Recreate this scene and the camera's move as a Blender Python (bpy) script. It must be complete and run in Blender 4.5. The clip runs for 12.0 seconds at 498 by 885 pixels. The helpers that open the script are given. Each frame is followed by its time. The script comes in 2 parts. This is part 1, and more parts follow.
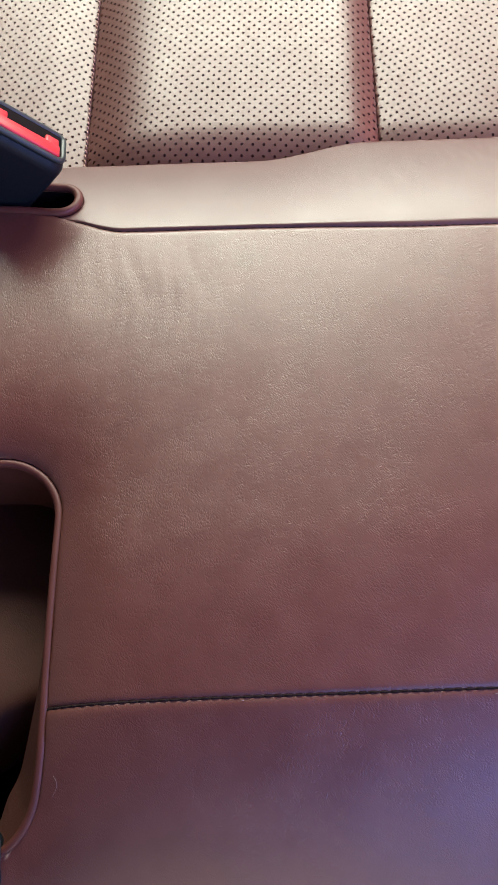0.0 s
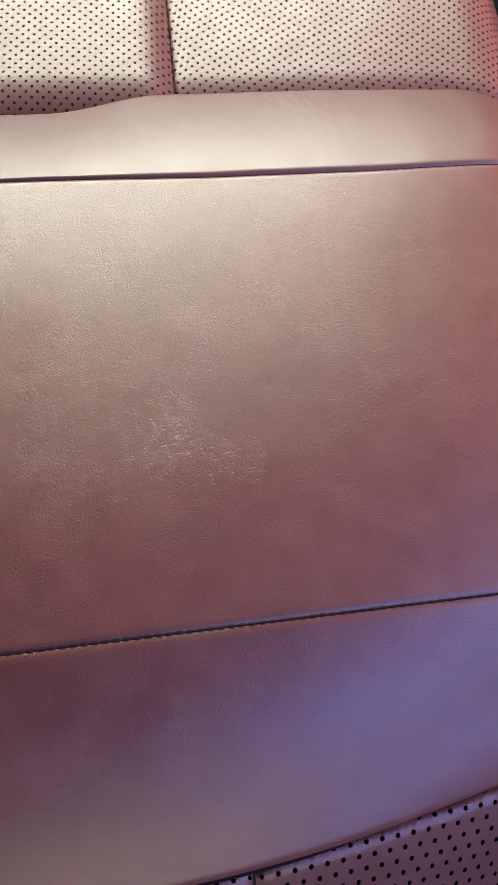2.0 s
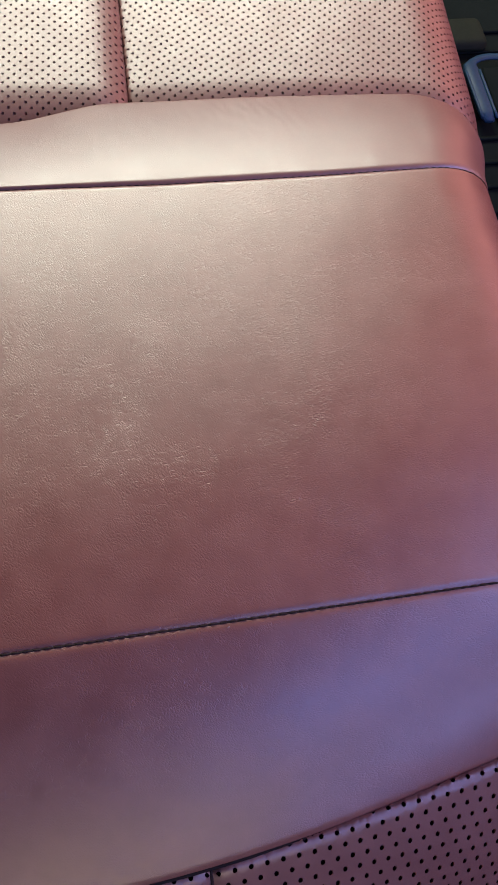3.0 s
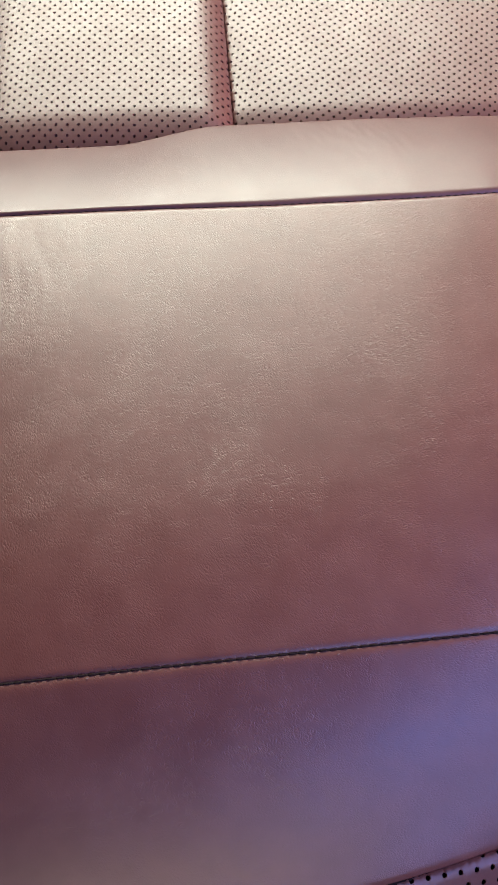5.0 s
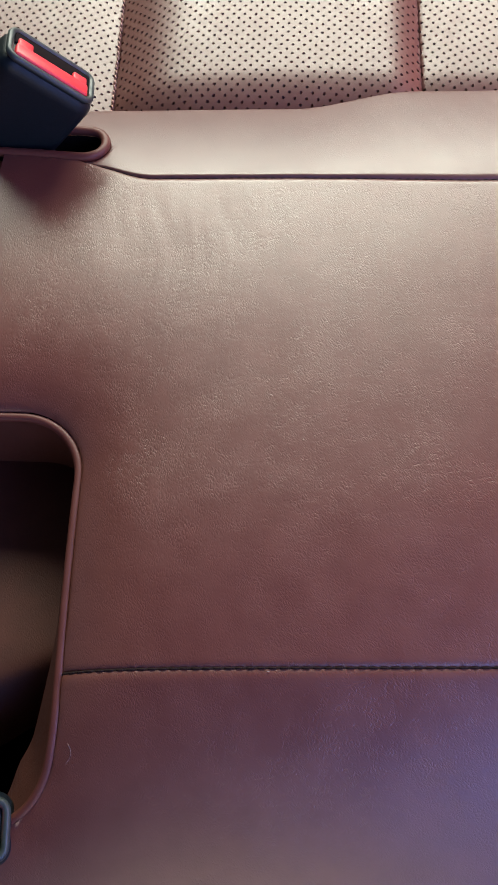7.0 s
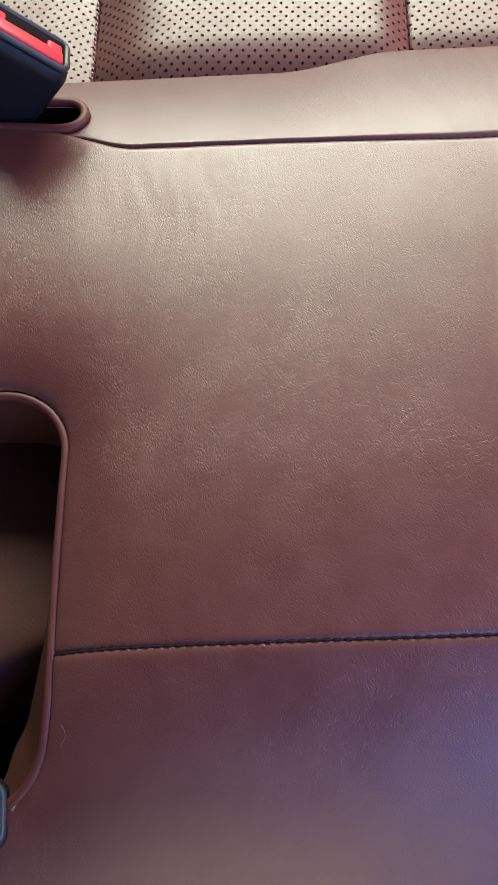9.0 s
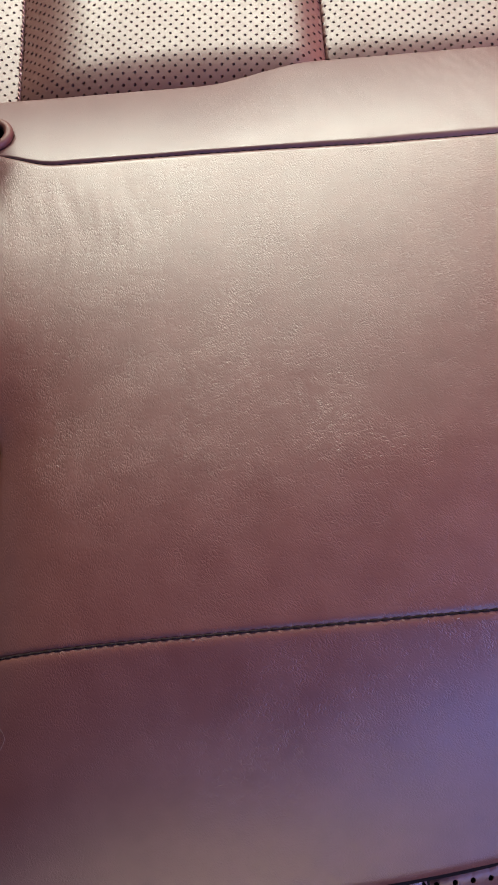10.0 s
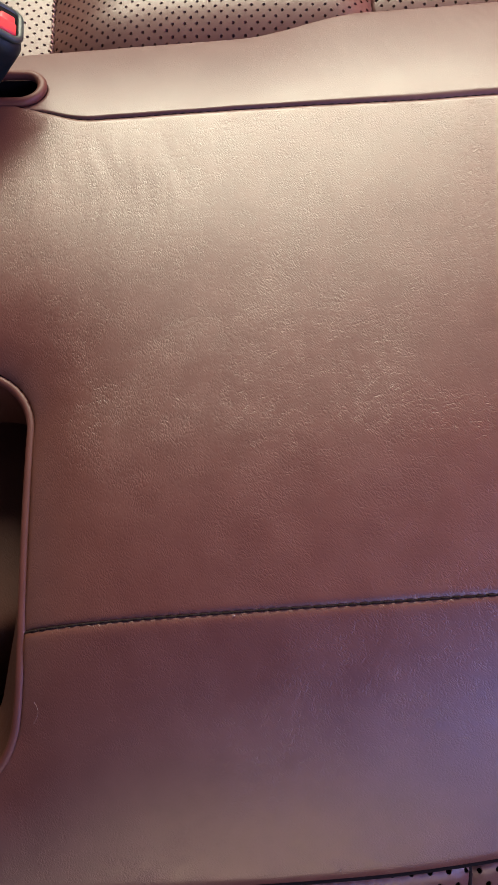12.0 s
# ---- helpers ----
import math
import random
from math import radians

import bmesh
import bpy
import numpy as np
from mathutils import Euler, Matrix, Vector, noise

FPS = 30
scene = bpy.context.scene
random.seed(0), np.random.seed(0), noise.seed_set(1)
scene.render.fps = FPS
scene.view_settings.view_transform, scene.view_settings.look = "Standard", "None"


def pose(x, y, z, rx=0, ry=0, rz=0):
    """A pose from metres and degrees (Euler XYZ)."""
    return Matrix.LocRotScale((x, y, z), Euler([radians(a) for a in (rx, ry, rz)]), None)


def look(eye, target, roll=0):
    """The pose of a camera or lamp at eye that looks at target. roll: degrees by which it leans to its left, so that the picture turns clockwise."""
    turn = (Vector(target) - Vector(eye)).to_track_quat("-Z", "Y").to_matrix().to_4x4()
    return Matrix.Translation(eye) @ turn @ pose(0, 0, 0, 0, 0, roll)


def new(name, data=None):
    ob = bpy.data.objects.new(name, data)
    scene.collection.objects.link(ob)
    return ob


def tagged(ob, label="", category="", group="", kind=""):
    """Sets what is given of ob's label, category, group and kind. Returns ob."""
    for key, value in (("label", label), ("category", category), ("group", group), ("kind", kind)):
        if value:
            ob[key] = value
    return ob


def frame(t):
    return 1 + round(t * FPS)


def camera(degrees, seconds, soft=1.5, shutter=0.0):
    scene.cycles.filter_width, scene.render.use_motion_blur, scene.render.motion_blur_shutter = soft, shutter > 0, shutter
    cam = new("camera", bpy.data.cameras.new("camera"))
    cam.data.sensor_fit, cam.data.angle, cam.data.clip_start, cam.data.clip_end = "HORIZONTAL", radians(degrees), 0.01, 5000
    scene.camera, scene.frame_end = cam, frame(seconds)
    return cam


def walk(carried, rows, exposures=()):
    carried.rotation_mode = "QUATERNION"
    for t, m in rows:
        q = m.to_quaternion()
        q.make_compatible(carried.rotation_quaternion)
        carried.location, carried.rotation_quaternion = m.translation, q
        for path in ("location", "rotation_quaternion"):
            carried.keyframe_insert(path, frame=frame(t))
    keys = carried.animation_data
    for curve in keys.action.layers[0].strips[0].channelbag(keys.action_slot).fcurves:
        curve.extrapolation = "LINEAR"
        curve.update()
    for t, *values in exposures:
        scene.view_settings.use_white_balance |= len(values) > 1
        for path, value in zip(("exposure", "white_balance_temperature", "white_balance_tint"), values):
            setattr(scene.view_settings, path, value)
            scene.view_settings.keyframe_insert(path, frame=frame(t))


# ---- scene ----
cam = camera(33.7, 12.0, 1.5)
PATH = [
    (0, (0.008, -0.017, 0.346), (-0.069, 0.92, -1.419), -5.3),
    (0.5, (0.01, -0.017, 0.336), (-0.026, 0.88, -1.451), -3.2),
    (1, (0.026, -0.022, 0.334), (0.111, 0.851, -1.463), 2.8),
    (1.5, (0.033, -0.023, 0.332), (0.142, 0.845, -1.467), 4.0),
    (2, (0.053, -0.032, 0.339), (0.256, 0.847, -1.446), 7.5),
    (2.5, (0.063, -0.037, 0.345), (0.336, 0.85, -1.426), 10.5),
    (2.7, (0.069, -0.036, 0.347), (0.328, 0.831, -1.436), 9.7),
    (4.3, (0.053, -0.033, 0.34), (0.216, 0.893, -1.425), 4.6),
    (4.5, (0.048, -0.03, 0.342), (0.175, 0.897, -1.425), 3.0),
    (5, (0.047, -0.031, 0.34), (0.14, 0.91, -1.422), 1.3),
    (5.5, (0.04, -0.027, 0.34), (0.11, 0.896, -1.432), 0.8),
    (6, (0.024, -0.022, 0.334), (0.042, 0.888, -1.447), -0.6),
    (6.5, (0.018, -0.021, 0.332), (-0.004, 0.891, -1.448), -2.4),
    (7, (-0.001, -0.014, 0.325), (-0.109, 0.869, -1.466), -5.6),
    (7.2, (-0.002, -0.015, 0.323), (-0.123, 0.872, -1.465), -6.9),
    (8.8, (-0.002, -0.02, 0.313), (-0.121, 0.857, -1.48), -8.2),
    (9, (0.005, -0.016, 0.313), (-0.116, 0.839, -1.492), -8.4),
    (9.5, (0.026, -0.024, 0.322), (-0.034, 0.836, -1.483), -7.3),
    (10, (0.027, -0.025, 0.32), (-0.032, 0.85, -1.477), -7.4),
    (10.5, (0.046, -0.03, 0.318), (0.024, 0.819, -1.493), -6.9),
    (11, (0.044, -0.029, 0.311), (0.016, 0.791, -1.513), -7.3),
    (11.5, (0.019, -0.021, 0.303), (-0.063, 0.782, -1.526), -9.0),
    (12, (0.016, -0.019, 0.308), (-0.09, 0.793, -1.516), -9.7),
]
EXPOSURES = [(0, -0.02, 6500, 10), (1, 0.0, 6500, 10), (1.5, -0.14, 6500, 10), (2, 0.02, 6500, 10), (2.7, 0.03, 6500, 10), (4.5, 0.0, 6500, 10), (5.5, -0.06, 6500, 10),
             (6.2, -0.13, 6500, 10), (7.2, -0.12, 6500, 10), (8.8, -0.12, 6550, 10), (9.4, 0.0, 6550, 11), (11, 0.0, 6600, 11), (11.5, -0.03, 7150, 12), (12, -0.03, 7300, 13)]
walk(cam, [(t, look(eye, target, roll)) for t, eye, target, roll in PATH], EXPOSURES)

# ---- world and light ----
world = bpy.data.worlds.new("sky")
scene.world = world
world.use_nodes = True
wn = world.node_tree
sky = wn.nodes.new("ShaderNodeTexSky")
sky.sky_type, sky.sun_disc = "NISHITA", False
sky.sun_elevation, sky.sun_rotation = radians(38), radians(20)
wn.links.new(sky.outputs[0], wn.nodes["Background"].inputs[0])
wn.nodes["Background"].inputs[1].default_value = 0.1


def area_light(name, eye, target, wide, high, watts, colour):
    """A rectangular lamp: daylight at a window opening, or light added without one."""
    data = bpy.data.lights.new(name, "AREA")
    data.shape, data.size, data.size_y, data.energy, data.color = "RECTANGLE", wide, high, watts, colour
    ob = new(name, data)
    ob.matrix_world = look(eye, target)
    return ob


area_light("far_window_daylight", (0.0, 1.2, 0.68), (0.0, 0.3, 0.0), 1.05, 0.36, 28.4, (0.94, 0.985, 0.82))
area_light("door_window_skylight", (0.77, -0.08, 0.6), (0.15, 0.1, 0.0), 0.8, 0.42, 10.2, (0.27, 0.38, 1.0))
# Red lamp added for the glow of light bounced onto the cushion's right edge.
area_light("door_red_bounce", (0.8, 0.42, 0.27), (0.25, 0.3, 0.0), 1.2, 0.6, 5.6, (1.0, 0.39, 0.32))
area_light("front_window_skylight", (0.5, -0.86, 0.66), (0.2, 0.0, 0.0), 0.5, 0.36, 4.4, (0.22, 0.34, 1.0))
# Low blue lamp, its source unseen, added for the glint along the front edge.
area_light("low_blue_fill", (0.62, -0.8, 0.10), (0.2, 0.0, -0.02), 0.4, 0.24, 2.2, (0.25, 0.36, 1.0))
area_light("near_window_daylight", (-0.02, -0.95, 0.18), (0.0, 0.0, -0.03), 0.6, 0.3, 2.4, (1.0, 0.74, 0.5))

# ---- materials ----


class Nodes:
    """A short hand for building node materials."""

    def __init__(self, name):
        self.mat = bpy.data.materials.new(name)
        self.mat.use_nodes = True
        self.tree = self.mat.node_tree
        self.bsdf = self.tree.nodes["Principled BSDF"]
        self.place = self.add("ShaderNodeTexCoord").outputs["Object"]

    def add(self, kind, **values):
        node = self.tree.nodes.new(kind)
        for key, value in values.items():
            setattr(node, key, value)
        return node

    def link(self, a, b):
        self.tree.links.new(a, b)

    def set(self, **values):
        for key, value in values.items():
            self.bsdf.inputs[key.replace("_", " ")].default_value = value
        return self

    def noise(self, scale, detail=3.0, rough=0.55, distort=0.0, source=None):
        node = self.add("ShaderNodeTexNoise")
        node.inputs["Scale"].default_value = scale
        node.inputs["Detail"].default_value = detail
        node.inputs["Roughness"].default_value = rough
        node.inputs["Distortion"].default_value = distort
        self.link(source or self.place, node.inputs["Vector"])
        return node.outputs[0]

    def stretch(self, x, y, z, turn=0.0):
        """The place, turned about z and then stretched."""
        first = self.add("ShaderNodeMapping")
        first.inputs["Rotation"].default_value = (0, 0, radians(turn))
        self.link(self.place, first.inputs["Vector"])
        node = self.add("ShaderNodeMapping")
        node.inputs["Scale"].default_value = (x, y, z)
        self.link(first.outputs[0], node.inputs["Vector"])
        return node.outputs[0]

    def ramp(self, source, a, b, low, high, shape="LINEAR"):
        node = self.add("ShaderNodeMapRange", interpolation_type=shape)
        for key, value in (("From Min", a), ("From Max", b), ("To Min", low), ("To Max", high)):
            node.inputs[key].default_value = value
        self.link(source, node.inputs["Value"])
        return node.outputs[0]

    def mix(self, factor, a, b):
        node = self.add("ShaderNodeMix", data_type="RGBA")
        for socket, value in ((node.inputs[0], factor), (node.inputs[6], a), (node.inputs[7], b)):
            if isinstance(value, (int, float, tuple)):
                socket.default_value = value if not isinstance(value, tuple) else (*value, 1.0)
            else:
                self.link(value, socket)
        return node.outputs[2]

    def sum(self, a, b, wa=1.0, wb=1.0):
        one = self.add("ShaderNodeMath", operation="MULTIPLY")
        self.link(a, one.inputs[0])
        one.inputs[1].default_value = wa
        two = self.add("ShaderNodeMath", operation="MULTIPLY_ADD")
        self.link(b, two.inputs[0])
        two.inputs[1].default_value = wb
        self.link(one.outputs[0], two.inputs[2])
        return two.outputs[0]

    def bump(self, height, strength, distance, after=None):
        node = self.add("ShaderNodeBump")
        node.inputs["Strength"].default_value = strength
        node.inputs["Distance"].default_value = distance
        self.link(height, node.inputs["Height"])
        if after:
            self.link(after, node.inputs["Normal"])
        self.link(node.outputs[0], self.bsdf.inputs["Normal"])
        return node.outputs[0]


def leather(name, light, dark, rough=0.46, grain=0.35, gloss=0.8):
    """Finished leather: fine creases that turn from steep to level across the seat, pebbles between them, worn patches."""
    n = Nodes(name)
    drift = n.add("ShaderNodeTexNoise")
    drift.inputs["Scale"].default_value = 240
    drift.inputs["Detail"].default_value = 3.0
    n.link(n.place, drift.inputs["Vector"])
    axes = n.add("ShaderNodeSeparateXYZ")
    n.link(n.place, axes.inputs[0])
    creases = []
    for turn in (70, 50, 18):
        moved = n.add("ShaderNodeVectorMath", operation="MULTIPLY_ADD")
        n.link(drift.outputs[1], moved.inputs[0])
        moved.inputs[1].default_value = (0.0006, 0.0009, 0.0009)
        n.link(n.stretch(0.42, 1.0, 1.0, turn), moved.inputs[2])
        cells = n.add("ShaderNodeTexVoronoi", feature="DISTANCE_TO_EDGE")
        cells.inputs["Scale"].default_value = 1000
        n.link(moved.outputs[0], cells.inputs["Vector"])
        creases.append(n.ramp(cells.outputs["Distance"], 0.0, 0.26, 0.0, 1.0, "SMOOTHSTEP"))
    lean = n.sum(axes.outputs[0], n.noise(14, 2.0), 1.0, 0.12)

    def blend(a, b, low, high):
        node = n.add("ShaderNodeMix")
        n.link(n.ramp(lean, low, high, 0.0, 1.0), node.inputs[0])
        n.link(a, node.inputs[2])
        n.link(b, node.inputs[3])
        return node.outputs[0]

    crease = blend(blend(creases[0], creases[1], 0.01, 0.06), creases[2], 0.15, 0.21)
    broken = n.ramp(n.noise(210, 3.0, 0.6), 0.36, 0.64, 0.15, 1.0)
    line = n.add("ShaderNodeMath", operation="MULTIPLY")
    n.link(n.ramp(crease, 0.0, 1.0, -1.0, 0.0), line.inputs[0])
    n.link(broken, line.inputs[1])
    pebble = n.noise(760, 4.0, 0.65, 0.6)
    patch = n.noise(9, 3.0, 0.5)
    mottle = n.noise(70, 3.0, 0.6)
    tone = n.sum(n.ramp(patch, 0.35, 0.65, 0.0, 1.0), n.ramp(mottle, 0.3, 0.7, 0.0, 1.0), 0.4, 0.6)
    n.link(n.mix(tone, dark, light), n.bsdf.inputs["Base Color"])
    wear = n.noise(30, 4.0, 0.6, 0.4)
    shine = n.sum(n.ramp(wear, 0.3, 0.7, rough - 0.025, rough + 0.025), n.ramp(mottle, 0.3, 0.7, -0.015, 0.02))
    n.link(n.sum(shine, n.ramp(crease, 0.0, 1.0, 0.08, 0.0)), n.bsdf.inputs["Roughness"])
    worn = n.ramp(n.noise(24, 4.0, 0.6, 0.8), 0.36, 0.66, 0.5, 1.25)
    height = n.sum(line.outputs[0], pebble, 1.0, 0.5)
    first = n.bump(n.noise(38, 3.0, 0.5), 0.03, 0.0016)
    much = n.add("ShaderNodeMath", operation="MULTIPLY")
    n.link(height, much.inputs[0])
    side = n.add("ShaderNodeMath", operation="MULTIPLY")
    n.link(worn, side.inputs[0])
    n.link(n.ramp(axes.outputs[0], 0.08, 0.2, 1.0, 0.6), side.inputs[1])
    n.link(side.outputs[0], much.inputs[1])
    n.bump(much.outputs[0], grain, 0.0003, first)
    n.set(Specular_IOR_Level=gloss)
    return n.mat


def plain(name, colour, rough, metal=0.0, scale=300.0, relief=0.1, gloss=0.5):
    n = Nodes(name)
    spots = n.noise(scale, 3.0)
    n.link(n.mix(n.ramp(spots, 0.3, 0.7, 0.0, 1.0), tuple(c * 0.82 for c in colour), tuple(min(1, c * 1.12) for c in colour)), n.bsdf.inputs["Base Color"])
    n.link(n.ramp(n.noise(scale * 0.2), 0.3, 0.7, rough - 0.05, rough + 0.06), n.bsdf.inputs["Roughness"])
    n.bump(spots, relief, 0.0004)
    n.set(Metallic=metal, Specular_IOR_Level=gloss)
    return n.mat


LEATHER = leather("brown_leather", (0.152, 0.051, 0.037), (0.115, 0.035, 0.026), 0.325, 0.30)
BAND_LEATHER = leather("smooth_leather", (0.133, 0.049, 0.041), (0.105, 0.035, 0.03), 0.37, 0.12)
PERFORATED = leather("perforated_leather", (0.14, 0.05, 0.04), (0.11, 0.036, 0.029), 0.39, 0.12)
PIPING = leather("piping_leather", (0.13, 0.04, 0.03), (0.1, 0.028, 0.021), 0.46, 0.1, 0.35)
# Recess leather: base colour lowered to carry the shade inside the recess.
SHADED_LINING = leather("shaded_recess_leather", (0.088, 0.028, 0.02), (0.06, 0.019, 0.014), 0.6, 0.25, 0.3)
THREAD = plain("sewing_thread", (0.018, 0.009, 0.008), 0.8, 0.0, 1500, 0.5, 0.15)
TAN_THREAD = plain("light_sewing_thread", (0.5, 0.28, 0.22), 0.6, 0.0, 1500, 0.5)
BACKING = plain("dark_foam_backing", (0.012, 0.008, 0.008), 0.9, 0.0, 400, 0.3, 0.08)
HOUSING = plain("black_plastic", (0.006, 0.011, 0.015), 0.46, 0.0, 900, 0.2, 0.28)
COLLAR = plain("grey_green_plastic", (0.03, 0.042, 0.04), 0.42, 0.0, 900, 0.2)
BUTTON = plain("red_plastic", (0.75, 0.03, 0.045), 0.4, 0.0, 900, 0.1)
TRIM = plain("dark_cabin_plastic", (0.004, 0.0062, 0.0062), 0.8, 0.0, 500, 0.3, 0.03)
HANDLE = plain("blue_grey_plastic", (0.01, 0.028, 0.055), 0.45, 0.0, 400, 0.1, 0.1)
PLATE = plain("olive_grey_plastic", (0.009, 0.012, 0.008), 0.75, 0.0, 400, 0.2, 0.06)
LINT = plain("pale_lint", (0.3, 0.24, 0.22), 0.9, 0.0, 900, 0.1)
CARPET = plain("dark_carpet", (0.02, 0.02, 0.022), 0.95, 0.0, 700, 0.8)
HEADLINER = plain("grey_headliner", (0.16, 0.15, 0.145), 0.95, 0.0, 700, 0.3)

# ---- building helpers ----


def part(name, bm, material, parent=None, label=""):
    """One mesh object out of a bmesh, under its thing."""
    mesh = bpy.data.meshes.new(name)
    bm.normal_update()
    bm.to_mesh(mesh)
    bm.free()
    for face in mesh.polygons:
        face.use_smooth = True
    mesh.materials.append(material)
    ob = new(name, mesh)
    ob.parent = parent
    if label:
        tagged(ob, label)
    return ob


def thing(name, label, category, kind="", group="", at=(0, 0, 0)):
    ob = tagged(new(name), label, category, group, kind)
    ob.location = at
    return ob


def ease(t):
    t = min(1.0, max(0.0, t))
    return t * t * (3 - 2 * t)


ROLL = [(0.0, 0.0)]
for k in range(200):
    turn = 1.47 * ease((k + 0.5) / 200)
    ROLL.append((ROLL[-1][0] + math.cos(turn) / 200, ROLL[-1][1] + math.sin(turn) / 200))


def over(s, start, length):
    """Follows a cushion's edge: flat up to start, then over a soft roll and down. Gives the way out and the drop."""
    if s <= start:
        return s, 0.0
    t = (s - start) / length
    k = min(199, int(t * 200))
    f = min(1.0, t * 200 - k)
    out = ROLL[k][0] + (ROLL[k + 1][0] - ROLL[k][0]) * f
    drop = ROLL[k][1] + (ROLL[k + 1][1] - ROLL[k][1]) * f
    rest = max(0.0, t - 1)
    return start + length * (out + 0.1 * rest), length * (drop + rest)


def steps(a, b, size, near=(), fine=0.0009, reach=0.012):
    """Stations from a to b, closer together round the places in near."""
    out = [a]
    while out[-1] < b:
        d = min([abs(out[-1] - p) for p in near] or [1])
        out.append(out[-1] + (fine + (size - fine) * min(1.0, d / reach) if near else size))
    out[-1] = b
    return out


def sheet(xs, rows, surface, holes=()):
    """A skin over stations xs and rows, its place given by surface(x, v). holes: outlines, as signed distances in plan, that are cut out."""
    bm = bmesh.new()
    grid, gap = [], []
    for v in rows:
        line = []
        for x in xs:
            p = Vector(surface(x, v))
            line.append(bm.verts.new(p))
        grid.append(line)
    bm.verts.ensure_lookup_table()
    depth = {}
    for hole in holes:
        for line in grid:
            for vert in line:
                depth[vert] = min(depth.get(vert, 9.0), hole(vert.co.x, vert.co.y))
    for i in range(len(rows) - 1):
        for j in range(len(xs) - 1):
            quad = (grid[i][j], grid[i][j + 1], grid[i + 1][j + 1], grid[i + 1][j])
            if holes and all(depth[q] < 0.0 for q in quad):
                continue
            bm.faces.new(quad)
    for hole in holes:
        for line in grid:
            for vert in line:
                d = hole(vert.co.x, vert.co.y)
                if d < 0 and vert.link_faces:
                    for _ in range(2):
                        x, y = vert.co.x, vert.co.y
                        d = hole(x, y)
                        gx, gy = hole(x + 1e-4, y) - d, hole(x, y + 1e-4) - d
                        length = math.hypot(gx, gy) or 1.0
                        vert.co.x, vert.co.y = x - d * gx / length, y - d * gy / length
    loose = [v for v in bm.verts if not v.link_faces]
    bmesh.ops.delete(bm, geom=loose, context="VERTS")
    return bm


def tube(points, radius, sides=10, closed=False, flat=1.0):
    """A round cord along points."""
    bm = bmesh.new()
    rings = []
    count = len(points)
    for i, p in enumerate(points):
        a = points[(i - 1) % count] if closed or i else p
        b = points[(i + 1) % count] if closed or i < count - 1 else p
        way = (Vector(b) - Vector(a)).normalized()
        side = way.cross(Vector((0, 0, 1)))
        side = side.normalized() if side.length > 1e-4 else Vector((1, 0, 0))
        up = side.cross(way)
        r = radius(i / max(1, count - 1)) if callable(radius) else radius
        rings.append([bm.verts.new(Vector(p) + r * (math.cos(k) * side + flat * math.sin(k) * up)) for k in (2 * math.pi * q / sides for q in range(sides))])
    for i in range(count if closed else count - 1):
        one, two = rings[i], rings[(i + 1) % count]
        for k in range(sides):
            bm.faces.new((one[k], one[(k + 1) % sides], two[(k + 1) % sides], two[k]))
    if not closed:
        bm.faces.new(rings[0][::-1])
        bm.faces.new(rings[-1])
    bmesh.ops.recalc_face_normals(bm, faces=bm.faces)
    return bm


def block(size, bevel, segments=3, centre=(0, 0, 0)):
    bm = bmesh.new()
    bmesh.ops.create_cube(bm, size=1.0, matrix=Matrix.Translation(centre) @ Matrix.Diagonal((*size, 1)))
    if bevel:
        bmesh.ops.bevel(bm, geom=list(bm.edges), offset=bevel, segments=segments, profile=0.5, affect="EDGES")
    return bm


# ---- plan of the seat ----
LEFT, PLEAT_L, PLEAT_R, PLEAT_F = -0.160, -0.1160, 0.0752, 0.078
EDGE, BAND_EDGE, BACK_EDGE, ROUND = 0.2395, 0.2515, 0.2685, 0.081


def rear_seam(x):
    return 0.302 + 0.011 * ease((-0.076 - x) / 0.042) + 0.013 * ease((-0.113 - x) / 0.02) - 0.0022 * ease(x / 0.1) + 0.0015 * ease((x - 0.16) / 0.1)


def front_seam(x):
    return 0.0502 + 0.027 * x


def band_end(x):
    return 0.3731 + 0.0135 * ease((x + 0.003) / 0.069) - 0.003 * ease((x - 0.16) / 0.12) - 0.013 * ease((x - 0.245) / 0.06)


def front_end(x):
    return -0.0477 + 0.02 * ease((x + 0.05) / 0.35) * 0.9 + 0.5 * max(0.0, x - 0.03) ** 2


def box_distance(x, y, cx, cy, hx, hy, r):
    qx, qy = abs(x - cx) - hx + r, abs(y - cy) - hy + r
    return math.hypot(max(qx, 0), max(qy, 0)) + min(max(qx, qy), 0) - r


def recess(x, y):
    lean = -0.0012 * (y - 0.07) / 0.08
    return box_distance(x - lean, y, -0.157, 0.0745, 0.0596, 0.0905, 0.031) + 0.0050 * ease((0.035 - y) / 0.045)


def slot(x, y):
    c, s = math.cos(radians(7)), math.sin(radians(7))
    u, v = x + 0.1060, y - 0.3270
    return box_distance(u * c - v * s, u * s + v * c, -0.052, 0.0, 0.052, 0.0102, 0.0101)


def recess_cut(x, y):
    return recess(x, y) - 0.0020


def slot_cut(x, y):
    return slot(x, y) - 0.0031


def soft_edge(d, radius, depth):
    return depth * (1 - d / radius) ** 2 if d < radius else 0.0


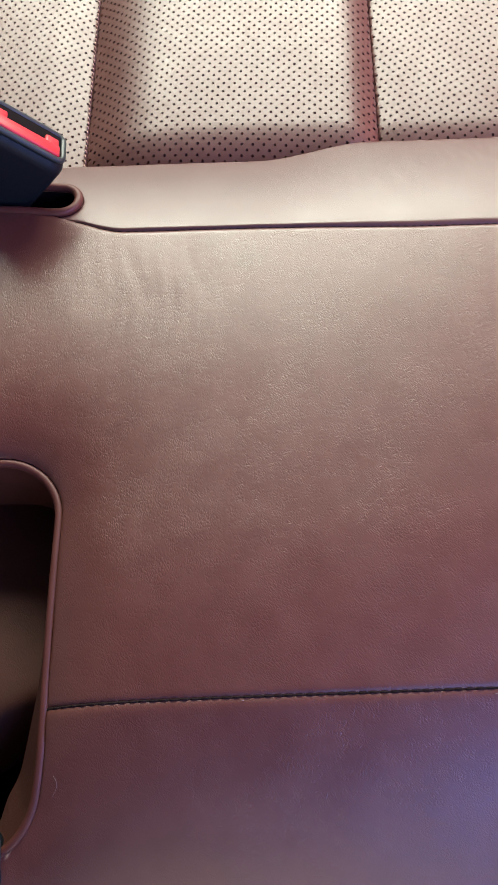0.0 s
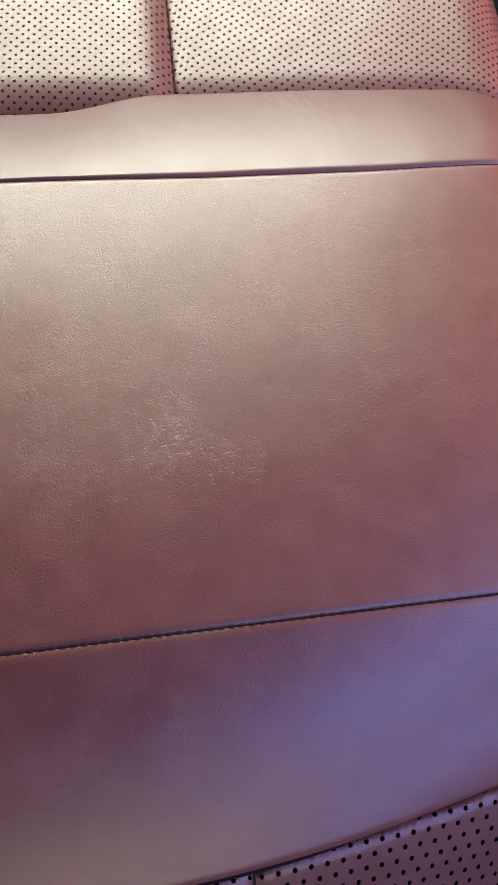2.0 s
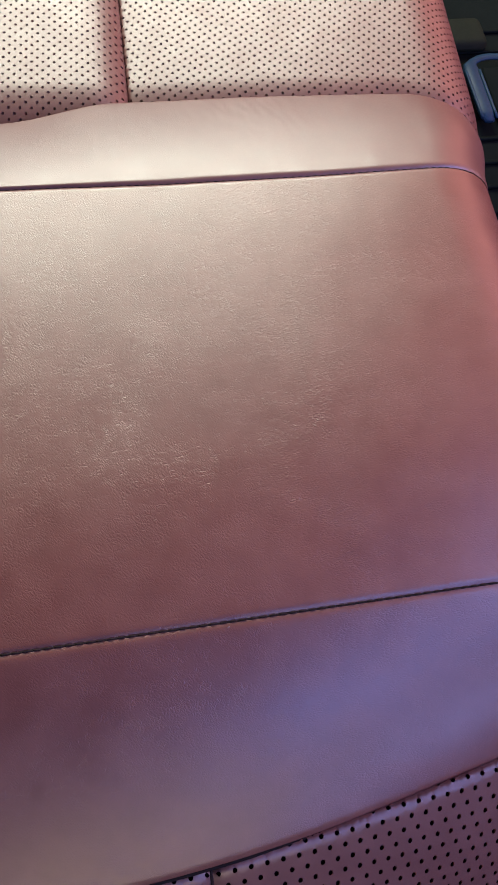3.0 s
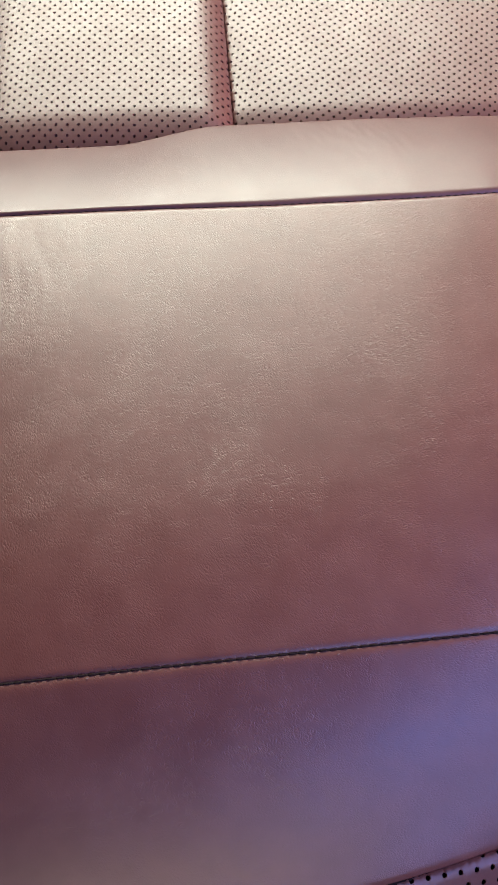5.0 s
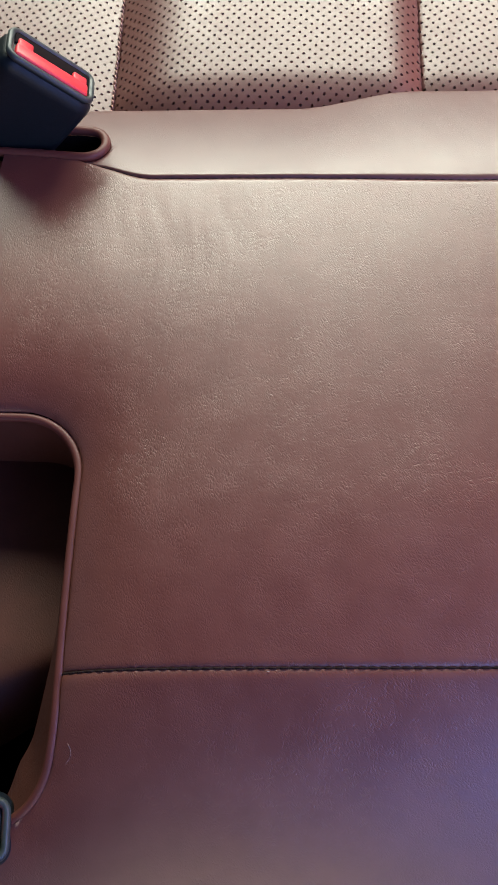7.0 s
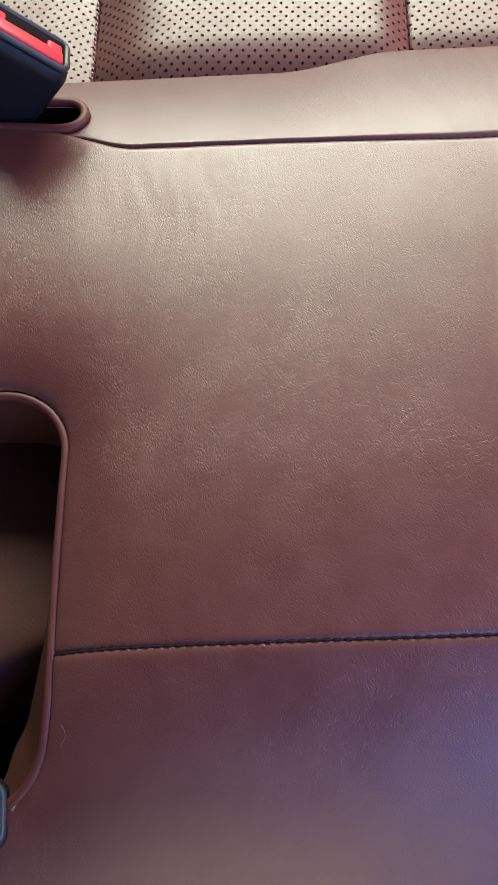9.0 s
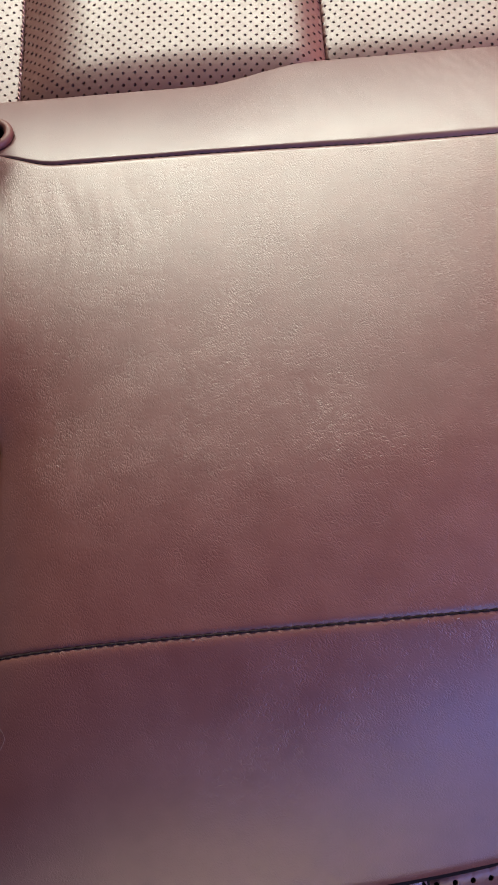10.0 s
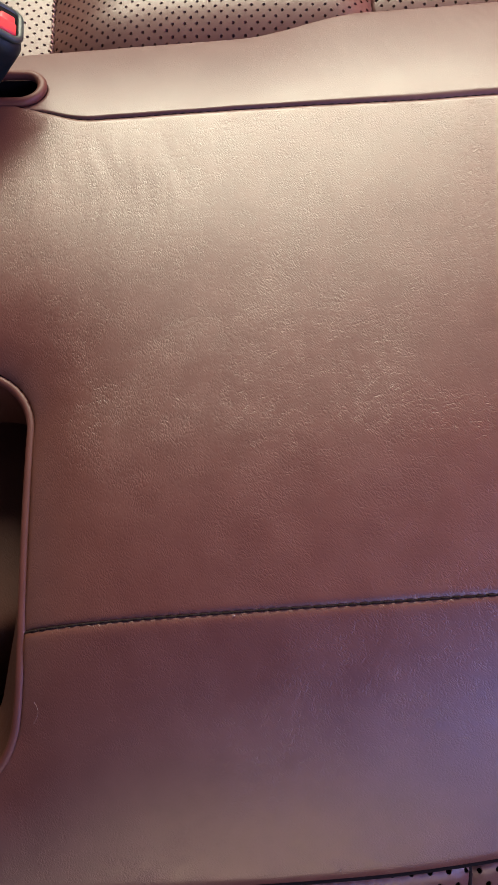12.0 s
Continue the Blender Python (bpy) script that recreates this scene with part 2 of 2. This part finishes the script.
def swell(x, y):
    """Slow unevenness of the padding, and its sinking towards the recess and the slot."""
    z = 0.0005 * noise.noise((x * 11, y * 11, 1.0)) + 0.0002 * noise.noise((x * 40, y * 22, 4.0))
    z -= 0.013 * math.exp(-max(0.0, recess(x, y)) / 0.021) + 0.0008 * math.exp(-max(0.0, slot(x, y)) / 0.008)
    wrinkle = math.exp(-((x + 0.06) / 0.04) ** 2 - ((y - 0.262) / 0.035) ** 2)
    return z + 0.0004 * wrinkle * noise.noise((x * 150 + 0.6 * math.sin(y * 70), y * 17, 9.0))


def main_height(x, y):
    z = swell(x, y) - 0.006 * max(0.0, (0.13 - y) / 0.08) ** 2
    z -= soft_edge(y - front_seam(x), 0.0028, 0.0010 + 0.0007 * ease((x + 0.05) / 0.3)) + soft_edge(rear_seam(x) - y, 0.0025, 0.0015 * ease((x + 0.115) / 0.012))
    return z


def band_height(x, y):
    v = 0.84 * (y - 0.302) / (band_end(x) - 0.302)
    z = (0.4 + 0.6 * math.exp(-max(0.0, y - rear_seam(x)) / 0.01)) * swell(x, y) - 0.011 * max(0.0, v) - 0.0105 * max(0.0, v) ** 2 + 0.0003
    crease = math.exp(-((x - 0.15) / 0.04) ** 2 - ((y - 0.365) / 0.025) ** 2)
    z += 0.0002 * crease * noise.noise((x * 330 + y * 110, y * 70, 3.0)) + 0.00008 * noise.noise((x * 120, y * 60, 5.0)) + 0.0003 * noise.noise((x * 24, y * 18, 7.0))
    return z - soft_edge(y - rear_seam(x), 0.0018 + 0.0022 * ease(x / 0.12), 0.0015 * ease((x + 0.115) / 0.012)) - soft_edge(band_end(x) - y, 0.007, 0.006)


def front_height(x, y):
    a, b = front_seam(x), front_end(x)
    v = (a - y) / (a - b)
    z = -0.0054 - 0.0525 * (0.62 * max(0.0, v) + 0.38 * max(0.0, v) ** 2) - 0.005 * ease((x - 0.06) / 0.14) * max(0.0, v) ** 4 + (0.6 + 0.4 * math.exp(-max(0.0, a - y) / 0.015)) * swell(x, y)
    z += 0.0002 * math.exp(-((x + 0.102) / 0.008) ** 2 - ((y + 0.022) / 0.02) ** 2) * noise.noise((x * 620, y * 45, 6.0))
    return z - soft_edge(a - y, 0.0040, 0.0012) - soft_edge(y - b, 0.003, 0.002)


def panel(height, low, high, start, left=LEFT, far=0.40):
    def surface(x, v):
        out, drop = over(x, start(v) if callable(start) else start, ROUND)
        flat = min(out, 0.3)
        y = low(flat) + (high(flat) - low(flat)) * v
        return out, y, height(flat, y) - drop
    return surface


# ---- the seat cushion ----
cushion = thing("seat_cushion", "brown leather car seat cushion with sewn panels and perforated front", "car seat")
xs_plain = steps(LEFT, 0.40, 0.0018, (LEFT, -0.1, -0.21))
rows_plain = [r / 100 for r in range(101)]


def rows_for(length, size=0.0028):
    return [r / length for r in steps(0.0, length, size, (0.0, length), 0.0008, 0.012)]


part("main_panel", sheet(xs_plain, rows_for(0.252), panel(main_height, front_seam, rear_seam, EDGE), (recess_cut, slot_cut)), LEATHER, cushion, "smooth grained brown leather seat panel")
part("rear_band", sheet(xs_plain, rows_for(0.09, 0.0016), panel(band_height, rear_seam, band_end, lambda v: EDGE + 0.001 + (BAND_EDGE - EDGE) * ease(v * 1.3)), (slot_cut,)), BAND_LEATHER, cushion, "smooth brown leather band along the gap")
part("front_panel", sheet(xs_plain, rows_for(0.095), panel(front_height, front_end, front_seam, EDGE), (recess_cut,)), LEATHER, cushion, "smooth rolled leather front panel")


def seam_line(seam, height, start, x0, x1, lift, size=0.002):
    out = []
    for x in steps(x0, x1, size):
        o, drop = over(x, start, ROUND)
        y = seam(min(o, 0.3))
        out.append((o, y, height(min(o, 0.3), y) - drop + lift))
    return out


part("rear_seam", tube(seam_line(rear_seam, main_height, EDGE, -0.111, 0.36, -0.0010), 0.0009, 6), BACKING, cushion, "dark sewn seam")
part("front_seam", tube(seam_line(front_seam, front_height, EDGE, -0.097, 0.36, -0.0006), 0.0009, 6), THREAD, cushion, "dark sewn seam")
part("front_edge_seam", tube(seam_line(front_end, front_height, EDGE, LEFT, 0.36, -0.0006), 0.0011, 6), BACKING, cushion, "dark sewn seam")


def stitches(line, gap, length, radius, material, parent, label):
    """Single stitches along a seam, all on one small mesh."""
    bm = tube([(-length / 2, 0, -radius), (-length / 4, 0, 0), (length / 4, 0, 0), (length / 2, 0, -radius)], radius, 5)
    first, walked = None, 0.0
    for a, b in zip(line, line[1:]):
        walked += (Vector(b) - Vector(a)).length
        if walked < gap:
            continue
        walked = 0.0
        way = Vector(b) - Vector(a)
        if first is None:
            first = ob = part("stitch", bm, material, parent, label)
        else:
            ob = new("stitch", first.data)
            ob.parent = parent
        ob.location = b
        ob.rotation_euler = (0, -math.atan2(way.z, math.hypot(way.x, way.y)), math.atan2(way.y, way.x))


stitches(seam_line(front_seam, front_height, EDGE, -0.095, 0.34, 0.0004, 0.0004), 0.0042, 0.0031, 0.0004, THREAD, cushion, "dark brown stitch")
stitches(seam_line(rear_seam, main_height, EDGE, -0.108, 0.34, 0.0003, 0.0004), 0.0042, 0.0031, 0.00045, THREAD, cushion, "dark brown stitch")

# perforated skin: each hole is punched through its own diamond of leather
def perforated(place, x0, x1, y0, y1, pitch=0.0074, row=0.0041, hole=0.00085, turn=0.0, sides=8):
    bm = bmesh.new()
    cache = {}
    c, s = math.cos(radians(turn)), math.sin(radians(turn))
    mx, my = (x0 + x1) / 2, (y0 + y1) / 2

    def vert(x, y, down=0.0):
        key = (round(x * 1e6), round(y * 1e6), down)
        if key not in cache:
            p = place(x, y)
            cache[key] = bm.verts.new((p[0], p[1], p[2] - down))
        return cache[key]

    corners = ((0.5 * pitch, 0), (0, row), (-0.5 * pitch, 0), (0, -row), (0.5 * pitch, 0))
    quarter = sides // 4
    edge = []
    for (ax, ay), (bx, by) in zip(corners, corners[1:]):
        edge += [(ax + (bx - ax) * k / quarter, ay + (by - ay) * k / quarter) for k in range(quarter)]
    reach = math.hypot(x1 - x0, y1 - y0)
    for j in range(-int(reach / row), int(reach / row)):
        for i in range(-int(reach / pitch), int(reach / pitch)):
            u, w = (i + 0.5 * (j % 2)) * pitch, j * row
            cx, cy = mx + u * c - w * s, my + u * s + w * c
            if not (x0 - 0.004 < cx < x1 + 0.004 and y0 - 0.004 < cy < y1 + 0.004):
                continue
            rings = [[vert(cx + du * c - dw * s, cy + du * s + dw * c) for du, dw in edge]]
            spots = [(hole * math.cos(2 * math.pi * k / sides), hole * math.sin(2 * math.pi * k / sides)) for k in range(sides)]
            if sides > 8:
                rings.append([vert(cx + 0.5 * (du + hu) * c - 0.5 * (dw + hw) * s, cy + 0.5 * (du + hu) * s + 0.5 * (dw + hw) * c) for (du, dw), (hu, hw) in zip(edge, spots)])
            for down in (0.0, 0.0022):
                rings.append([vert(cx + hu * c - hw * s, cy + hu * s + hw * c, down) for hu, hw in spots])
            for one, two in zip(rings, rings[1:]):
                for k in range(sides):
                    n = (k + 1) % sides
                    bm.faces.new((one[k], one[n], two[n], two[k]))
            for k in range(sides):
                bm.edges.get((rings[-2][k], rings[-2][(k + 1) % sides])).smooth = False
    return bm


def front_drop(x, y):
    """The perforated front: it leaves the sewn edge and rolls downwards."""
    out, drop = over(x, EDGE, ROUND)
    d = front_end(min(out, 0.3)) - y
    pleat = 0.004 * math.exp(-abs(x - PLEAT_F) / 0.0035)
    z = -0.0565 - 1.35 * max(d, 0.0) - 4.5 * max(d, 0.0) ** 2 - drop - pleat - soft_edge(max(d, -0.002), 0.006, 0.005)
    return out, y, z


for x0, x1, turn in ((LEFT, PLEAT_F, 2.0), (PLEAT_F, 0.33, 4.0)):
    skin = perforated(front_drop, x0, x1, -0.12, front_end(x1) + 0.002, row=0.0053, hole=0.00112, turn=turn, sides=16)
    gone = [f for f in skin.faces if f.calc_center_median().y > front_end(min(0.3, f.calc_center_median().x)) + 0.003]
    bmesh.ops.delete(skin, geom=gone, context="FACES")
    part("front_insert", skin, PERFORATED, cushion, "perforated brown leather front insert")


def front_backing(x, v):
    y = -0.12 + (front_end(min(x, 0.3)) + 0.123) * v
    out, _, z = front_drop(x, y)
    return out, y, z - 0.003


part("backing", sheet(steps(LEFT, 0.36, 0.01), rows_plain[::5], front_backing), BACKING, cushion)
part("pleat_seam", tube([(PLEAT_F, y, front_drop(PLEAT_F, y)[2] + 0.0004) for y in steps(-0.12, front_end(PLEAT_F), 0.003)], 0.0009, 6), THREAD, cushion)

# recess for the belt lock, with its corded rim
def outline(distance, cx, cy, offset, count):
    """Points round a hole, found along rays from its middle."""
    out = []
    for k in range(count):
        a = 2 * math.pi * k / count
        low, high = 0.0, 0.3
        for _ in range(30):
            mid = (low + high) / 2
            if distance(cx + mid * math.cos(a), cy + mid * math.sin(a)) < offset:
                low = mid
            else:
                high = mid
        out.append((cx + low * math.cos(a), cy + low * math.sin(a)))
    return out


def seat_height(x, y):
    if y > rear_seam(x):
        return band_height(x, y)
    return main_height(x, y) if y > front_seam(x) else front_height(x, y)


def rim_height(x, y):
    a = front_seam(x)
    if abs(y - a) < 0.015:
        t = (y - a + 0.015) / 0.03
        return (1 - t) * front_height(x, a - 0.015) + t * main_height(x, a + 0.015)
    return seat_height(x, y)


ring = outline(recess, -0.157, 0.0745, 0.0, 160)
part("recess_rim", tube([(x, y, rim_height(x, y) - 0.0012) for x, y in ring], 0.0022, 10, True), PIPING, cushion, "raised leather cord round the recess")


def wall_skin(ring, top, bottom, taper, rings=8):
    bm = bmesh.new()
    cx, cy = sum(p[0] for p in ring) / len(ring), sum(p[1] for p in ring) / len(ring)
    lines = []
    for k in range(rings + 1):
        t = k / rings
        lines.append([bm.verts.new((x + (cx - x) * taper(t, x, y), y + (cy - y) * taper(t, x, y), top(x, y) + (bottom - top(x, y)) * t)) for x, y in ring])
    for k in range(rings):
        for i in range(len(ring)):
            n = (i + 1) % len(ring)
            bm.faces.new((lines[k][i], lines[k + 1][i], lines[k + 1][n], lines[k][n]))
    return bm


part("recess_lining", wall_skin(ring, lambda x, y: rim_height(x, y), -0.20, lambda t, x, y: ease((x + 0.125) / 0.02) * ease((0.165 - y) / 0.03) * 0.17 * min(1.0, 6.4 * t) + ease((0.12 - y) / 0.06) * (0.08 * t + 0.10 * ease((0.08 - y) / 0.08) * min(1.0, 8 * t))), SHADED_LINING, cushion, "leather wall inside the recess")


def pad(x, v):
    start = 0.024 + 0.014 * ease((x + 0.135) / 0.035)
    y = start + (0.172 - start) * v
    z = -0.051 - 0.014 * v ** 2 - soft_edge(y - start, 0.03, 0.035) - 1.5 * (x + 0.157) ** 2
    return -0.157 + (x + 0.157) * (1 - 0.4 * ease((0.07 - y) / 0.05)), y, z + 0.001 * noise.noise((x * 20, y * 20, 2))


part("recess_pad", sheet(steps(-0.209, -0.104, 0.003), rows_plain[::4], pad), SHADED_LINING, cushion, "padded leather floor of the recess")
part("recess_floor", block((0.11, 0.16, 0.004), 0.001, 1, (-0.157, 0.0715, -0.202)), BACKING, cushion)

# slot for the other belt lock
ring = outline(slot, -0.157, 0.3333, 0.0006, 160)
part("slot_rim", tube([(x, y, 0.5 * (main_height(x, rear_seam(x)) + band_height(x, y)) + 0.0006) for x, y in ring], 0.0026, 12, True), PIPING, cushion, "raised leather rim round the belt slot")
part("slot_lining", wall_skin(ring, lambda x, y: band_height(x, y), -0.06, lambda t, x, y: 0.05 * t), BACKING, cushion)
part("slot_floor", block((0.11, 0.03, 0.003), 0.001, 1, (-0.156, 0.3215, -0.061)), BACKING, cushion)
part("base", block((0.45, 0.42, 0.12), 0.02, 2, (0.065, 0.17, -0.27)), BACKING, cushion)

# ---- the cushion of the middle seat, past the long seam ----
middle = thing("middle_cushion", "smooth brown leather cushion of the middle seat", "car seat")


def middle_surface(x, v):
    y = -0.05 + 0.44 * v
    return x, y, (band_height(x, y) if y > 0.31 else main_height(x, max(y, 0.075)) - 0.5 * max(0.0, 0.075 - y) ** 1.2) - soft_edge(LEFT - 0.0005 - x, 0.008, 0.006)


part("top_panel", sheet(steps(-0.62, LEFT - 0.0005, 0.004, (LEFT,)), rows_for(0.44, 0.004), middle_surface, (recess_cut, slot_cut)), LEATHER, middle)
part("base", block((0.44, 0.40, 0.12), 0.02, 2, (-0.40, 0.17, -0.27)), BACKING, middle)

# ---- the perforated backrest behind the gap ----
backrest = thing("reclined_seat", "perforated brown leather seat back with sewn pleats, reclined flat", "car seat")
BACK_END = 0.66


def back_base(x, y):
    d = y - band_end(min(max(x, -0.2), 0.3)) - 0.001
    return -0.0345 + 0.10 * d - soft_edge(max(d, -0.004), 0.006, 0.0016)


def tuck(x, edge, side):
    """Holds a skin's edge at its seam, and turns what is past it straight down."""
    past = max(0.0, (x - edge) * side)
    return x - past * side, 2.5 * past


def back_left(x, y):
    x, fall = tuck(x, PLEAT_L, 1)
    return x, y, back_base(x, y) - 0.0040 - soft_edge(PLEAT_L - x, 0.03, 0.005) - soft_edge(PLEAT_L - x, 0.0022, 0.0008) - fall


def back_middle(x, y):
    x, low = tuck(x, PLEAT_L - 0.0004, -1)
    x, fall = tuck(x, PLEAT_R, 1)
    a, b = x - PLEAT_L, PLEAT_R - x
    slope = soft_edge(max(a, 0.0), 0.085, 0.0100) + soft_edge(max(a, 0.0), 0.05, 0.0108) + soft_edge(max(y - 0.373, -0.004), 0.036, 0.0125)
    return x, y, back_base(x, y) + 0.0110 - slope - soft_edge(b, 0.026, 0.0108) - soft_edge(b, 0.003, 0.0015) - low - fall


def back_right(x, y):
    x, low = tuck(x, PLEAT_R, -1)
    out, drop = over(x, BACK_EDGE, ROUND)
    a = out - PLEAT_R
    return out, y, back_base(min(out, 0.29), y) - drop - soft_edge(a, 0.003, 0.001) - soft_edge(a, 0.016, 0.0020) - low - soft_edge(max(-0.004, y - band_end(min(out, 0.29))), 0.032, 0.010)


for place, x0, x1, turn in ((back_left, -0.30, PLEAT_L, -8.0), (back_middle, PLEAT_L, PLEAT_R, -3.0), (back_right, PLEAT_R, 0.39, -12.0)):
    skin = perforated(place, x0, x1, 0.372, BACK_END, pitch=0.0070, row=0.0034, hole=0.0009, turn=turn)
    part("back_panel", skin, PERFORATED, backrest, "perforated brown leather pleat")
    part("backing", sheet(steps(x0, x1, 0.01), rows_plain[::5], lambda x, v: (place(x, 0.39 + 0.27 * v)[0], 0.39 + 0.27 * v, place(x, 0.39 + 0.27 * v)[2] - 0.0024)), BACKING, backrest)
part("base", block((0.62, 0.24, 0.14), 0.02, 2, (-0.02, 0.53, -0.14)), BACKING, backrest)
# small stitches along the raised edge of the left pleat
stitch = tube([(0.0003, -0.0013, -0.0002), (0, 0, 0.0003), (-0.0003, 0.0013, -0.0002)], 0.0005, 5)
first = part("stitch", stitch, TAN_THREAD, backrest, "pale sewing stitch")
first.location = (PLEAT_L - 0.0010, 0.392, back_left(PLEAT_L - 0.0010, 0.392)[2] + 0.0005)
for k in range(1, 60):
    y = 0.392 + 0.0040 * k
    more = new("stitch", first.data)
    more.parent = backrest
    more.location = (PLEAT_L - 0.0010, y, back_left(PLEAT_L - 0.0010, y)[2] + 0.0005)


# ---- belt locks ----
def belt_lock(label, end, axis, wide, size=(0.052, 0.028, 0.085), bend=0.0):
    """A belt lock: end is the middle of its open end, axis points out of it, wide along its width."""
    root = thing("belt_lock", label, "seat belt", group="belt locks")
    a = Vector(axis).normalized()
    w = (Vector(wide) - Vector(wide).dot(a) * a).normalized()
    t = a.cross(w)
    root.matrix_world = Matrix.Translation(end) @ Matrix((w, t, a)).transposed().to_4x4()
    x, y, z = size
    body = block((x, y, z), 0.0090, 6, (0, 0, -z / 2))
    for v in body.verts:
        low = -v.co.z / z
        v.co.x = v.co.x * (1.0 - 0.18 * low) + 0.4 * bend * low * z
        v.co.y = v.co.y * (1.0 - 0.10 * low) + bend * low * z
    part("housing", body, HOUSING, root, "black plastic housing")
    edge = []
    for i, (sx, sy) in enumerate(((1, 1), (-1, 1), (-1, -1), (1, -1))):
        edge += [(sx * (x / 2 - 0.0085) + 0.0045 * math.cos(radians(90 * i + 15 * q)), sy * (y / 2 - 0.0085) + 0.0045 * math.sin(radians(90 * i + 15 * q)), 0.0002) for q in range(7)]
    part("collar", tube(edge, 0.0018, 8, True), COLLAR, root, "worn grey-green plastic edge")
    part("mouth", block((x - 0.012, 0.009, 0.0012), 0.0005, 2, (0, 0.0055, 0.0004)), BACKING, root, "dark slot for the belt tongue")
    bar = block((x - 0.0135, 0.0085, 0.005), 0.0012, 3, (0, -0.0050, 0.0002))
    part("button", bar, BUTTON, root, "red release button")
    for sx in (-1, 1):
        part("button_tab", block((0.008, 0.010, 0.004), 0.0012, 3, (sx * (x / 2 - 0.0115), -0.001, 0.0006)), BUTTON, root, "red release button")
    part("stalk", block((x * 0.6, y * 0.5, 0.06), 0.003, 2, (0.4 * bend * z, bend * z, -z - 0.025)), HOUSING, root)
    return root


belt_lock("black belt lock with red button, leaning out of the leather slot", (-0.1250, 0.3359, 0.0417), (0.674, 0.121, 0.729), (0.733, 0.019, -0.680), (0.0530, 0.0285, 0.08), 0.17)
belt_lock("black belt lock with red button, standing in the leather recess", (-0.1350, -0.0131, -0.029), (0.331, -0.050, 0.942), (-0.94, -0.106, 0.324), (0.051, 0.0295, 0.085))

# ---- lint on the leather ----
def fibre(points, radius, label):
    lint = thing("lint", label, "lint", group="lint on the leather")
    part("fibre", tube([(x, y, seat_height(x, y) + 0.0004) for x, y in points], radius, 5), LINT, lint)


fibre([(-0.0905 + 0.0016 * math.sin(k * 0.5), 0.021 - 0.0011 * k, ) for k in range(8)], 0.00007, "fine pale curled fibre on the leather beside the recess")
for x, y, turn in ((0.095, 0.0505, 0.4), (0.026, -0.0425, 1.2), (-0.01, 0.0485, 0.2)):
    fibre([(x + 0.0006 * k * math.cos(turn), y + 0.0003 * k * math.sin(turn)) for k in range(-1, 2)], 0.00014, "tiny pale speck of lint by the seam")

# ---- the door beside the seat ----
door = thing("door_trim", "dark ribbed plastic door trim beside the seat", "door trim")
part("panel", block((0.40, 1.5, 0.05), 0.008, 3, (0.535, 0.3, -0.16)), TRIM, door)
for k in range(14):
    part("rib", block((0.38, 0.004, 0.003), 0.001, 2, (0.535, 0.25 + 0.026 * k, -0.1335)), TRIM, door)
part("cover_plate", block((0.04, 0.036, 0.012), 0.006, 3, (0.374, 0.577, -0.128)), PLATE, door, "olive grey rounded cover plate")
pull = thing("door_pull", "glossy blue-grey rounded plastic door pull", "door handle")
bow = [(0.369, 0.468 + 0.010 * k, -0.125) for k in range(7)]
bow += [(0.391 - 0.022 * math.cos(radians(15 * k)), 0.530 + 0.015 * math.sin(radians(15 * k)), -0.125) for k in range(1, 12)]
bow += [(0.413, 0.528 - 0.010 * k, -0.125) for k in range(7)]
part("bow", tube(bow, lambda t: (0.0072 - 0.0036 * ease((t - 0.25) / 0.12)) * min(1.0, 0.6 + 12 * min(t, 1 - t)), 14, False, 0.45), HANDLE, pull)
for dx in (-0.0062, 0.0062):
    part("raised_edge", tube([(0.369 + dx, 0.470 + 0.008 * k, -0.1228) for k in range(8)], 0.0014, 8), HANDLE, pull, "thin raised plastic edge")
part("bed", block((0.03, 0.066, 0.006), 0.002, 2, (0.396, 0.503, -0.131)), TRIM, pull)

# ---- the cabin round the seat ----
floor = tagged(part("floor", block((2.0, 2.9, 0.04), 0.0, 1, (-0.15, 0.35, -0.37)), CARPET), "dark cabin carpet", "floor", kind="structure")
roof = tagged(part("ceiling", block((2.0, 2.9, 0.04), 0.0, 1, (-0.15, 0.35, 1.07)), HEADLINER), "grey fabric headliner", "ceiling", kind="structure")


def wall(name, centre, size, opening, along):
    """A wall with one opening through it: opening is (a0, a1, z0, z1) along its length and height."""
    bm = bmesh.new()
    a0, a1, z0, z1 = opening
    length, low, high = size[0], -0.35, 1.05
    pieces = ((-length / 2, a0, low, high), (a1, length / 2, low, high), (a0, a1, low, z0), (a0, a1, z1, high))
    for p0, p1, q0, q1 in pieces:
        dims = (p1 - p0, size[1], q1 - q0) if along == "x" else (size[1], p1 - p0, q1 - q0)
        mid = ((p0 + p1) / 2, 0, (q0 + q1) / 2) if along == "x" else (0, (p0 + p1) / 2, (q0 + q1) / 2)
        bmesh.ops.create_cube(bm, size=1.0, matrix=Matrix.Translation(Vector(centre) + Vector(mid)) @ Matrix.Diagonal((*dims, 1)))
    return tagged(part(name, bm, TRIM), "dark cabin side with a window opening", "wall", kind="structure")


wall("wall_far", (-0.15, 1.5, 0), (2.0, 0.05), (-0.5, 0.7, 0.3, 0.98), "x")
wall("wall_near", (-0.15, -1.05, 0), (2.0, 0.05), (-0.6, 0.75, -0.12, 0.9), "x")
wall("wall_door", (0.84, 0.35, 0), (2.9, 0.05), (-1.3, 0.2, -0.1, 0.8), "y")
wall("wall_side", (-1.14, 0.35, 0), (2.9, 0.05), (-0.9, 0.3, 0.3, 0.75), "y")
